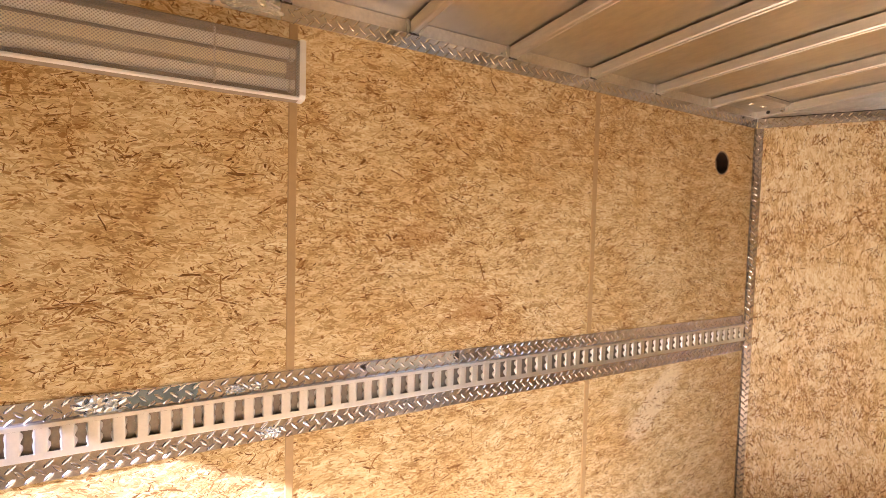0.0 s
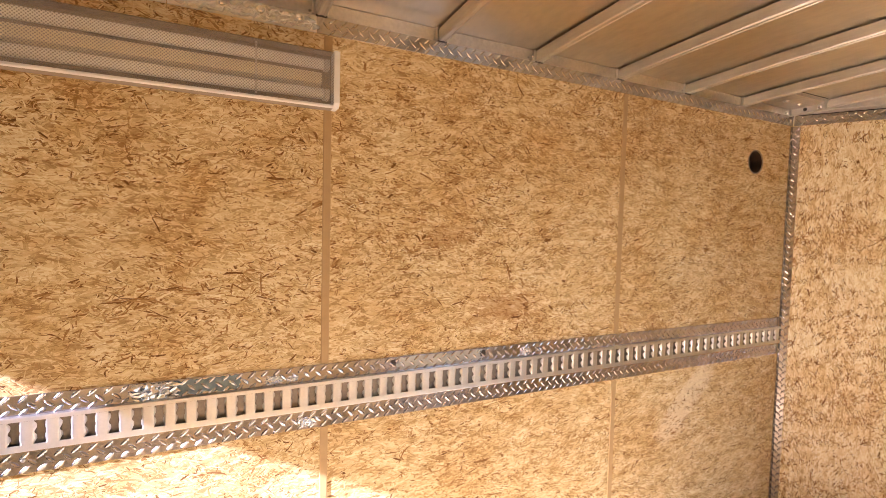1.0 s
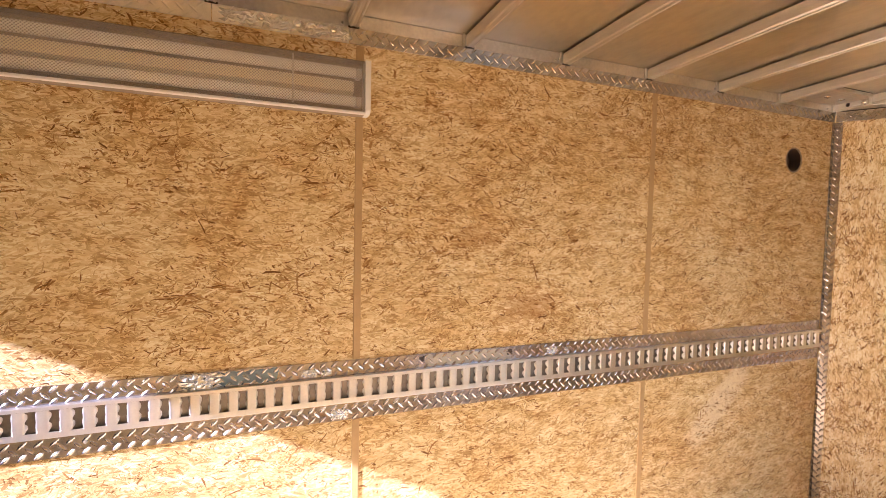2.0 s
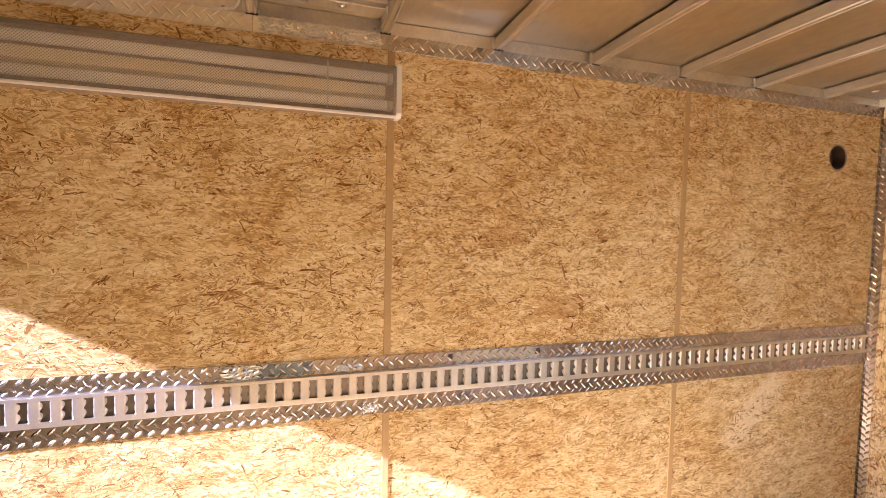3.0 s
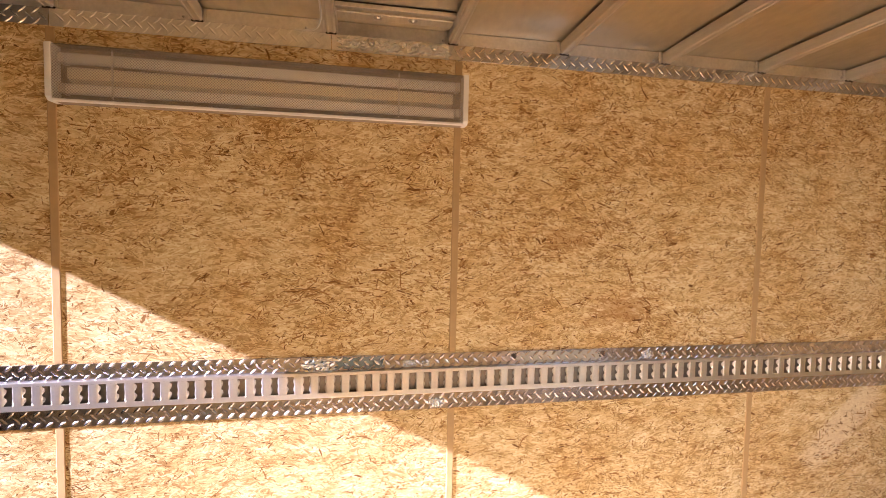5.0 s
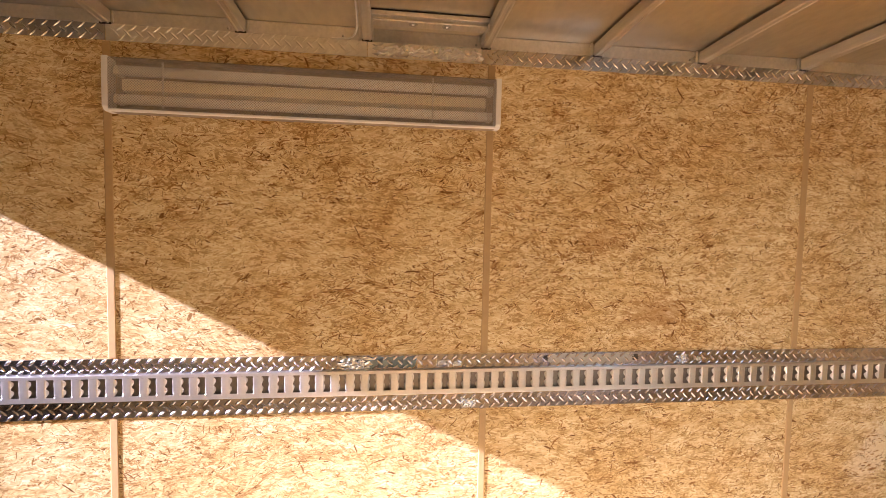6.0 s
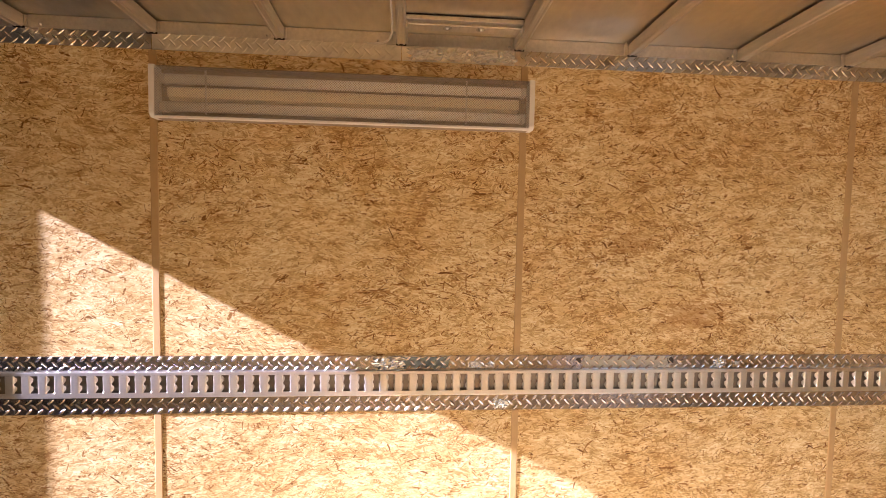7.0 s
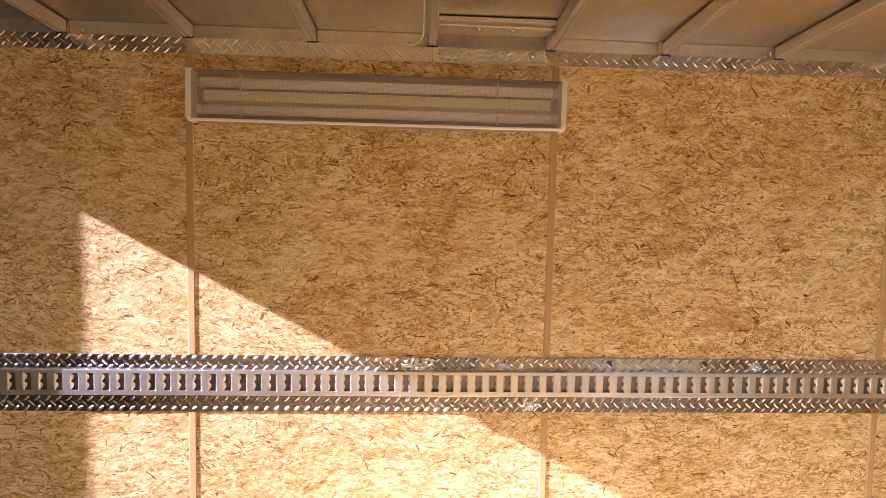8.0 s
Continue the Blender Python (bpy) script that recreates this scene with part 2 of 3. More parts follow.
BATTEN = plain("tan_seam_strip", (0.52, 0.345, 0.165), 0.5, 30.0, 0.12)
WHITE = plain("white_enamel", (0.80, 0.78, 0.74), 0.35, 20.0, 0.08)
# white pan coloured grey to stand for the shade around the tubes
PAN = plain("shaded_reflector_pan", (0.31, 0.245, 0.18), 0.5, 20.0, 0.08)
COVER = plain("cream_enamel", (0.82, 0.74, 0.55), 0.4, 20.0, 0.08)
TUBE = plain("phosphor_glass", (0.94, 0.92, 0.88), 0.2, 10.0, 0.04)
SOCKET = plain("lamp_socket_plastic", (0.70, 0.66, 0.60), 0.45)
CABLE = plain("white_cable_jacket", (0.78, 0.76, 0.72), 0.45)
BLACK = plain("black_plastic", (0.060, 0.034, 0.018), 0.5)
RIM = plain("grey_cut_rim", (0.34, 0.26, 0.19), 0.6)
# for sealant, and for shade painted into the rib and nose gaps
DARK = plain("sealant_and_gap_shade", (0.025, 0.02, 0.018), 0.7)
PAINT = plain("dark_outer_skin", (0.10, 0.10, 0.11), 0.35, 4.0)
FLOOR = metal("pale_plywood_floor", (0.88, 0.69, 0.385), 0.34, 0.06, 3.0, 0.10, (0.3, 4, 1), 0.28, 0.05)
GROUND = plain("dark_asphalt", (0.027, 0.024, 0.021), 0.95, 3.0, 0.3, 0.3, 0.05)

BOUNCE_TONE = plain("bounce_gravel", (0.17, 0.145, 0.115), 0.9, 2.0, 0.2, 0.2, 0.1)
SCREEN_LEAFY = plain("sky_screen_foliage", (0.03, 0.042, 0.026), 0.95, 0.8, 0.8, 0.5, 0.05)


def prismatic():
    """Clear acrylic lens with a fine grid of raised pyramids."""
    mat, nt, bsdf = material("prismatic_acrylic")
    tc = node(nt, "ShaderNodeTexCoord").outputs["Object"]
    sep = node(nt, "ShaderNodeSeparateXYZ", {0: tc})
    k = 2 * math.pi / 0.0080
    a = maths(nt, "SINE", maths(nt, "MULTIPLY", sep.outputs[0], k))
    b = maths(nt, "SINE", maths(nt, "MULTIPLY", sep.outputs[2], k))
    h = maths(nt, "MULTIPLY_ADD", maths(nt, "MULTIPLY", a, b), 0.5, 0.5)
    bump = node(nt, "ShaderNodeBump", {"Height": h, "Strength": 1.0, "Distance": 0.0022}).outputs[0]
    milk = node(nt, "ShaderNodeBsdfDiffuse", {0: (0.95, 0.86, 0.76, 1)}).outputs[0]
    shine = node(nt, "ShaderNodeBsdfGlossy", {0: (0.80, 0.76, 0.70, 1), "Roughness": 0.16, "Normal": bump}).outputs[0]
    clear = node(nt, "ShaderNodeBsdfTransparent", {0: (0.99, 0.98, 0.96, 1)}).outputs[0]
    body = node(nt, "ShaderNodeMixShader", {0: maths(nt, "MULTIPLY_ADD", maths(nt, "POWER", h, 1.6), 0.26, 0.13), 1: clear, 2: milk}).outputs[0]
    fres = node(nt, "ShaderNodeFresnel", {"IOR": 1.18, "Normal": bump}).outputs[0]
    body = node(nt, "ShaderNodeMixShader", {0: fres, 1: body, 2: shine}).outputs[0]
    nt.nodes.remove(bsdf)
    nt.links.new(body, nt.nodes["Material Output"].inputs["Surface"])
    return mat


LENS = prismatic()


def mesh_of(bm, name):
    me = bpy.data.meshes.new(name)
    bmesh.ops.recalc_face_normals(bm, faces=bm.faces)
    bm.to_mesh(me)
    bm.free()
    return me


def part(name, bm, mat, parent=None, label="", smooth=False):
    me = mesh_of(bm, name) if isinstance(bm, bmesh.types.BMesh) else bm
    if not me.materials:
        me.materials.append(mat)
    if smooth:
        me.shade_smooth()
    ob = new(name, me)
    ob.parent = parent
    return tagged(ob, label)


def empty(name, at=(0, 0, 0)):
    ob = new(name)
    ob.empty_display_size = 0.05
    ob.location = at
    return ob


def box(bm, lo, hi, bevel=0.0, m=None):
    size = [b - a for a, b in zip(lo, hi)]
    mid = [(a + b) / 2 for a, b in zip(lo, hi)]
    vs = bmesh.ops.create_cube(bm, size=1.0, matrix=Matrix.LocRotScale(mid, None, size))["verts"]
    if bevel:
        es = list({e for v in vs for e in v.link_edges})
        made = bmesh.ops.bevel(bm, geom=es, offset=bevel, segments=2, affect="EDGES", profile=0.5)
        vs = list({v for f in made["faces"] for v in f.verts} | {v for v in vs if v.is_valid})
    if m:
        bmesh.ops.transform(bm, matrix=m, verts=vs)
    return vs


def boxes(*args):
    bm = bmesh.new()
    for a in args:
        box(bm, *a)
    return bm


def prism(profile, axis_from, axis_to, put):
    """A closed outline (list of 2D points) drawn along one axis; put(a, b, s) gives the 3D point."""
    bm = bmesh.new()
    rings = [[bm.verts.new(put(a, b, s)) for a, b in profile] for s in (axis_from, axis_to)]
    n = len(profile)
    for i in range(n):
        bm.faces.new((rings[0][i], rings[0][(i + 1) % n], rings[1][(i + 1) % n], rings[1][i]))
    bm.faces.new(rings[0])
    bm.faces.new(rings[1][::-1])
    return bm


def frame_at(origin, along, up):
    along, up = Vector(along).normalized(), Vector(up).normalized()
    out = along.cross(up)
    m = Matrix((along, up, out)).transposed().to_4x4()
    m.translation = origin
    return m


def tread_plate(name, length, height, thick, rows, m, mat=None, parent=None, pitch=0.038, phase=0.0, lift=0.0020, long=0.0142, wide=0.0033):
    """Sheet with raised slanting lugs: local x along, y up, z out of the face. One stamped mesh."""
    rng = random.Random(round(length * 1000 + phase * 77))
    verts, faces = [], []

    def quad_box(x0, x1, y0, y1, z0, z1):
        o = len(verts)
        c = 0.0004
        verts.extend([(x0, y0, z0), (x1, y0, z0), (x1, y1, z0), (x0, y1, z0),
                      (x0, y0, z1 - c), (x1, y0, z1 - c), (x1, y1, z1 - c), (x0, y1, z1 - c),
                      (x0 + c, y0 + c, z1), (x1 - c, y0 + c, z1), (x1 - c, y1 - c, z1), (x0 + c, y1 - c, z1)])
        faces.append((o + 3, o + 2, o + 1, o))
        for a in (0, 4):
            for i in range(4):
                j = (i + 1) % 4
                faces.append((o + a + i, o + a + j, o + a + 4 + j, o + a + 4 + i))
        faces.append((o + 8, o + 9, o + 10, o + 11))

    quad_box(0, length, 0, height, 0, thick)
    sheet_mesh = bpy.data.meshes.new(name)
    sheet_mesh.from_pydata([m @ Vector(v) for v in verts], [], faces)
    sheet_mesh.materials.append(mat or CHECKER)
    sheet_ob = new(name, sheet_mesh)
    sheet_ob.parent = parent
    verts.clear()
    faces.clear()
    for v, sign, half in rows:
        x = phase + half * pitch
        while x < length - 0.012:
            if x > 0.012:
                o = len(verts)
                ang = radians(42 * sign + rng.uniform(-3, 3))
                ca, sa = math.cos(ang), math.sin(ang)
                ring = [(-1, 0), (-0.6, -0.75), (0, -1), (0.6, -0.75), (1, 0), (0.6, 0.75), (0, 1), (-0.6, 0.75)]
                hl, hw, up = long * rng.uniform(0.95, 1.05), wide, lift * rng.uniform(0.85, 1.1)
                for a, b, z in [(a, b, 0) for a, b in ring] + [(a * 0.72, b * 0.5, up * 0.75) for a, b in ring] + [(-0.35, 0, up), (0.35, 0, up)]:
                    px, py = a * hl, b * hw
                    verts.append((x + px * ca - py * sa, v + px * sa + py * ca, thick + z))
                for i in range(8):
                    j = (i + 1) % 8
                    faces.append((o + i, o + j, o + 8 + j, o + 8 + i))
                for tri in ((8, 9, 16), (9, 10, 16), (10, 17, 16), (10, 11, 17), (11, 12, 17), (12, 13, 17), (13, 14, 17), (14, 16, 17), (14, 15, 16), (15, 8, 16)):
                    faces.append(tuple(o + t for t in tri))
            x += pitch
    me = bpy.data.meshes.new("lug_pattern")
    me.from_pydata([m @ Vector(v) for v in verts], [], faces)
    me.validate()
    me.materials.append(mat or CHECKER)
    lugs = new("lug_pattern", me)
    lugs.parent = sheet_ob
    tagged(lugs, kind="stuff")
    return sheet_ob


def dome_bolt(r, h, washer=0.0):
    """A pan head on a washer; local z points out."""
    bm = bmesh.new()
    if washer:
        bmesh.ops.create_cone(bm, cap_ends=True, segments=16, radius1=washer, radius2=washer * 0.95, depth=0.0015, matrix=Matrix.Translation((0, 0, 0.00075)))
    bmesh.ops.create_cone(bm, cap_ends=True, segments=12, radius1=r, radius2=r * 0.9, depth=h * 0.5, matrix=Matrix.Translation((0, 0, h * 0.25)))
    bmesh.ops.create_cone(bm, cap_ends=True, segments=12, radius1=r * 0.9, radius2=r * 0.45, depth=h * 0.5, matrix=Matrix.Translation((0, 0, h * 0.75)))
    return bm


def roof_at(y):
    """Height of the roof sheet's underside: a low crown across the width."""
    u = (y - (Y0 + Y1) / 2) / ((Y1 - Y0) / 2)
    return ROOF_Z + CROWN * (1 - u * u)


# ---- structure ----
ground = part("ground", boxes(((-400, -400, -0.75), (400, 400, -0.6))), GROUND)
tagged(ground, "dark asphalt ground outside the trailer", "ground", kind="structure")
# unseen strip, added to bounce light in and tint the plate's reflection
bounce_ground = part("bounce_strip", boxes(((-0.4, -9.0, -0.6), (9.0, -0.95, -0.56))), BOUNCE_TONE)
tagged(bounce_ground, "unseen gravel strip added to bounce light through the side door", "gravel", kind="structure")
# unseen backdrop, added to hide the low sky and darken reflections
low_sky_screen = part("backdrop", boxes(((-31, -40, -0.6), (-30, 40, 14.0)), ((-30, 39, -0.6), (40, 40, 11.5))), SCREEN_LEAFY)
tagged(low_sky_screen, "dark tree line, unseen, added to cut the low sky", "backdrop", kind="structure")
# unseen block, added to keep sky light off the wall near the rear
rear_sky_screen = part("backdrop", boxes(((-24, -15, -0.6), (-4.5, -9, 14.0))), SCREEN_LEAFY)
tagged(rear_sky_screen, "dark leafy block, unseen, added to cut sky light at the rear", "backdrop", kind="structure")
floor = part("floor", prism([(XR, Y0 - 0.05), (XF + 0.03, Y0 - 0.05), (XN + 0.05, YM), (XF + 0.03, Y1 + 0.05), (XR, Y1 + 0.05)], -0.05, 0.0, lambda a, b, s: (a, b, s)), FLOOR)
tagged(floor, "pale varnished plywood trailer floor", "floor", kind="structure")


def sheet(x0, x1, z0, z1, hole=None):
    """A strand board sheet on the side wall, with an optional round hole."""
    bm = bmesh.new()
    rim = [bm.verts.new((x, Y1, z)) for x, z in ((x0, z0), (x1, z0), (x1, z1), (x0, z1))]
    edges = [bm.edges.new((rim[i], rim[(i + 1) % 4])) for i in range(4)]
    if hole:
        cx, cz, r = hole
        ring = [bm.verts.new((cx + r * math.cos(a), Y1, cz + r * math.sin(a))) for a in (2 * math.pi * i / 40 for i in range(40))]
        edges += [bm.edges.new((ring[i], ring[(i + 1) % 40])) for i in range(40)]
    bmesh.ops.triangle_fill(bm, use_beauty=True, use_dissolve=False, edges=edges)
    made = bmesh.ops.extrude_face_region(bm, geom=bm.faces[:])
    bmesh.ops.translate(bm, verts=[v for v in made["geom"] if isinstance(v, bmesh.types.BMVert)], vec=(0, 0.011, 0))
    return bm


HOLE = (2.312, 1.857, 0.056)
wall = part("wall_side", boxes(((XR, Y1 + 0.06, -0.05), (XF + 0.05, Y1 + 0.075, 2.2))), PAINT)
tagged(wall, "trailer side wall lined with raw strand board sheets", "wall", kind="structure")
bounds = (XR,) + SEAMS + (XF,)
for a, b in zip(bounds, bounds[1:]):
    part("panel", sheet(a + 0.002, b - 0.002, 0.0, 2.10, HOLE if b == XF else None), OSB_SIDE, wall)
    x0 = max(a + 0.002, -2.0)
    strands = part("strands", strand_mesh("strands", frame_at((x0, Y1, 0), (1, 0, 0), (0, 0, 1)), b - 0.002 - x0, 0.01 if b > 1.0 else 0.36, 2.09, False, round(b * 100) + 300, (OSB_SIDE, FLECK),
                                          (HOLE[0] - x0, HOLE[1], HOLE[2]) if b == XF else None, [(k[0] - x0, *k[1:]) for k in KNOTS if a < k[0] < b], busy=0.85, bold=1.22), OSB_SIDE, wall)
    tagged(strands, kind="stuff")

SIDE_D, FAR_D = (math.sin(NOSE), -math.cos(NOSE), 0), (-math.sin(NOSE), -math.cos(NOSE), 0)
NOSE_SIDE = frame_at((XF, Y1, 0), SIDE_D, (0, 0, 1))       # x along the wall, y up, z into the room
NOSE_FAR = frame_at((XN, YM, 0), FAR_D, (0, 0, 1))
for k, (name, m) in enumerate((("wall_front_side", NOSE_SIDE), ("wall_front_far", NOSE_FAR))):
    front = part(name, boxes(((0.0, -0.05, -0.05), (NOSE_W, 2.17, -0.02), 0.0, m)), PAINT)
    tagged(front, "slanting nose wall of the trailer lined with raw strand board", "wall", kind="structure")
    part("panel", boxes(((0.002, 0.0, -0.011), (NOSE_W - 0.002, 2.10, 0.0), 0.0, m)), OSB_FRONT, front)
    if k == 0:
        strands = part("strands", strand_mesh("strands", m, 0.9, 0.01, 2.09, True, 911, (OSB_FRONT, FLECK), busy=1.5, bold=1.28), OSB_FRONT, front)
        tagged(strands, kind="stuff")

DOOR_X0, DOOR_X1, DOOR_Z = 1.16, 1.93, 1.90      # side door
other = part("wall_opposite", boxes(((XR, Y0 - 0.075, -0.05), (DOOR_X0, Y0 - 0.06, 2.2)), ((DOOR_X1, Y0 - 0.075, -0.05), (XF + 0.05, Y0 - 0.06, 2.2)),
                                    ((DOOR_X0, Y0 - 0.075, DOOR_Z), (DOOR_X1, Y0 - 0.06, 2.2)), ((DOOR_X0, Y0 - 0.075, -0.05), (DOOR_X1, Y0 - 0.06, 0.2))), PAINT)
tagged(other, "opposite trailer side wall lined with strand board", "wall", kind="structure")
for a, b, z in ((XR, SEAMS[0], 0.0), (SEAMS[0], SEAMS[1], 0.0), (SEAMS[1], DOOR_X0, 0.0), (DOOR_X0, DOOR_X1, DOOR_Z), (DOOR_X1, XF, 0.0)):
    part("panel", boxes(((a + 0.002, Y0 - 0.011, z), (b - 0.002, Y0, 2.10))), OSB_SIDE, other)
part("panel", boxes(((DOOR_X0 + 0.002, Y0 - 0.011, 0.0), (DOOR_X1 - 0.002, Y0, 0.2))), OSB_SIDE, other)
# unseen door, guessed from a reflection and opened for fill light
side_door = empty("door_1")
tagged(side_door, "unseen white side door in a grey frame, opened for fill light", "door", kind="structure")
# leaf stands square to the wall to keep direct sun out
part("leaf", boxes(((DOOR_X0 - 0.03, Y0 - 0.86, 0.01), (DOOR_X0, Y0 - 0.085, DOOR_Z - 0.023))), WHITE, side_door)
part("jamb", boxes(((DOOR_X0, Y0 - 0.075, 0.2), (DOOR_X0 + 0.02, Y0 + 0.004, DOOR_Z - 0.02))), MILL, side_door)
part("jamb", boxes(((DOOR_X1 - 0.02, Y0 - 0.075, 0.2), (DOOR_X1, Y0 + 0.004, DOOR_Z - 0.02))), MILL, side_door)
part("lintel", boxes(((DOOR_X0, Y0 - 0.075, DOOR_Z - 0.02), (DOOR_X1, Y0 + 0.004, DOOR_Z))), MILL, side_door)

# rear frame: header and two posts round the open end
rear = empty("rear_frame", (XR, 0.4, 0))
tagged(rear, "grey metal rear door frame of the trailer", "door frame", kind="structure")
rear.location = (0, 0, 0)
part("header", boxes(((XR - 0.06, Y0 - 0.075, HEADER_Z), (XR, Y1 + 0.075, 2.26))), MILL, rear)
part("post", boxes(((XR - 0.06, Y1 - POST, -0.05), (XR, Y1 + 0.075, HEADER_Z))), MILL, rear)
part("post", boxes(((XR - 0.06, Y0 - 0.075, -0.05), (XR, Y0 + POST, HEADER_Z))), MILL, rear)


# unseen board, added to keep low sun off the rear floor
low_sun_block = part("tailgate", boxes(((XR - 0.05, Y0 + POST, 0.0), (XR - 0.01, Y1 - POST, 0.84), 0.004)), PAINT)
tagged(low_sun_block, "unseen dark board added to block low sun at the rear", "tailgate", kind="structure")

# ---- roof: crowned sheet, ribs, rails ----
N = 24
ys = [Y0 - 0.06 + (Y1 - Y0 + 0.12) * i / N for i in range(N + 1)]
bm = bmesh.new()
ends = ([XR] * (N + 1), [XF + 0.05 + (XN - XF) * (1 - min(1.0, abs(y - YM) / (Y1 - YM))) for y in ys])
low = [[bm.verts.new((x, y, roof_at(y))) for x, y in zip(xs, ys)] for xs in ends]
top = [[bm.verts.new((x, y, roof_at(y) + 0.01)) for x, y in zip(xs, ys)] for xs in ends]
for i in range(N):
    bm.faces.new((low[0][i], low[0][i + 1], low[1][i + 1], low[1][i]))
    bm.faces.new((top[0][i], top[1][i], top[1][i + 1], top[0][i + 1]))
for k in (0, 1):
    for i in range(N):
        bm.faces.new((low[k][i], low[k][i + 1], top[k][i + 1], top[k][i]))
for i in (0, N):
    bm.faces.new((low[0][i], low[1][i], top[1][i], top[0][i]))
ceiling = part("ceiling", bm, ROOF, smooth=False)
tagged(ceiling, "galvanised sheet metal roof skin seen from below", "ceiling", kind="structure")


def rib_mesh():
    """Bent roof bow: a tube with rounded lower edges, following the crown; local x = 0 at its middle."""
    w, d, c = 0.015, 0.042, 0.004
    outline = [(-w + 0.008, 0), (-w + 0.008, -0.0032), (-w, -0.0032), (-w, -d + c), (-w + c, -d), (-w + 0.008, -d), (-w + 0.010, -d + 0.002), (w - 0.010, -d + 0.002), (w - 0.008, -d), (w - c, -d), (w, -d + c), (w, -0.0032), (w - 0.008, -0.0032), (w - 0.008, 0)]
    bm = bmesh.new()
    rings = []
    for i in range(N + 1):
        y = Y0 + 0.004 + (Y1 - Y0 - 0.008) * i / N
        rings.append([bm.verts.new((a, y, roof_at(y) - 0.0025 + b)) for a, b in outline])
    for r0, r1 in zip(rings, rings[1:]):
        for i in range(len(outline)):
            j = (i + 1) % len(outline)
            bm.faces.new((r0[i], r0[j], r1[j], r1[i]))
    bm.faces.new(rings[0])
    bm.faces.new(rings[-1][::-1])
    me = mesh_of(bm, "roof_rib")
    me.materials.append(MILL)
    me.materials.append(DARK)
    side = w - 0.0075
    # neck under the roof skin coloured dark for the shade in the gap
    for p in me.polygons:
        if all(abs(me.vertices[v].co.x) < side for v in p.vertices) and abs(p.normal.x) > 0.7 and p.center.z > roof_at(p.center.y) - 0.0130:
            p.material_index = 1
    return me


RIBS = [-2.22, -1.82, -1.42, -1.02, -0.62, -0.222, 0.178, 0.577, 0.975, 1.385, 1.79, 2.20, 2.60]
rib_data = rib_mesh()
clip_a = mesh_of(boxes(((-0.027, Y1 - 0.004, 2.1195), (-0.0165, Y1 + 0.002, ROOF_Z - 0.001), 0.0008)), "clip")
clip_b = mesh_of(boxes(((0.0165, Y1 - 0.004, 2.1195), (0.022, Y1 + 0.002, ROOF_Z - 0.006), 0.0008)), "clip")
for x in RIBS:
    rib = part("roof_rib", rib_data, MILL)
    rib.location.x = x
    part("clip", clip_a, MILL, rib)
    part("clip", clip_b, MILL, rib)
    tagged(rib, "bare aluminium roof bow across the trailer", "roof rib", "roof ribs")

for y, s, lab in ((Y1, 1, "side"), (Y0, -1, "opposite")):
    rail = part("top_rail", boxes(((XR, min(y + s * 0.003, y + s * 0.06), 2.1185), (XF, max(y + s * 0.003, y + s * 0.06), ROOF_Z - 0.0016))), MILL)
    tagged(rail, "bare aluminium top rail above the wall lining", "trim", kind="structure")
for m in (NOSE_SIDE, NOSE_FAR):
    top_edge = [0.004 + (NOSE_W - 0.008) * i / 16 for i in range(17)]
    shape = [(0.004, 2.102), (NOSE_W - 0.004, 2.102)] + [(a, roof_at((m @ Vector((a, 0, 0))).y) + 0.004) for a in reversed(top_edge)]
    rail = part("top_rail", prism(shape, -0.018, -0.002, lambda a, b, s: m @ Vector((a, b, s))), MILL)
    tagged(rail, "bare aluminium top rail along the nose wall", "trim", kind="structure")
    # black strip drawn in place of the shaded gap over the nose trim
    part("sealant", boxes(((0.010, COVE_Z1 + 0.0006, -0.0015), (NOSE_W - 0.02, COVE_Z1 + 0.0042, 0.0034), 0.0006, m)), DARK, rail, "dark strip for the shaded gap above the trim")
    part("ledge", boxes(((0.11, 2.1345, -0.0015), (NOSE_W - 0.02, 2.1385, 0.014), 0.0008, m)), MILL, rail)

# ---- bright tread plate trim ----
ROWS3 = [(0.0085, 1, 0.0), (0.025, -1, 0.5), (0.0415, 1, 0.0)]
for x0, x1, tilt, cover, rise in ((XR, -1.022, 0.2, COVE, 0.0024), (-1.020, -0.222, -0.4, COVE_DULL, 0.0021), (-0.220, 0.164, 0.7, COVE_DULL, 0.0021), (0.166, XF - 0.004, 0.0, COVE, 0.0024)):
    m = Matrix.Translation((x0, Y1 - 0.001, COVE_Z0)) @ Matrix.Rotation(radians(90 - tilt), 4, "X")
    ob = tread_plate("cove_trim", x1 - x0, COVE_Z1 - COVE_Z0, 0.0025, ROWS3, m, cover, pitch=0.0346, phase=0.01, lift=rise, long=0.0162, wide=0.0036)
    tagged(ob, "bright diamond tread plate strip along the top of the wall", "trim", kind="structure")
ob = tread_plate("cove_trim", NOSE_W - 0.02, COVE_Z1 - COVE_Z0, 0.0025, ROWS3, NOSE_SIDE @ Matrix.Translation((0.008, COVE_Z0, 0.001)), COVE, pitch=0.0346, lift=0.0024)
tagged(ob, "bright diamond tread plate strip along the nose wall top", "trim", kind="structure")

corner = empty("corner_trim")
tagged(corner, "bright diamond tread plate angle in the wall corner", "trim", kind="structure")
tread_plate("leg", 2.062, 0.018, 0.0025, [(0.009, 1, 0.0)], frame_at((XF - 0.018, Y1 - 0.001, 2.062), (0, 0, -1), (1, 0, 0)), WORN, corner, 0.0346, long=0.0100, lift=0.0032, wide=0.0042)
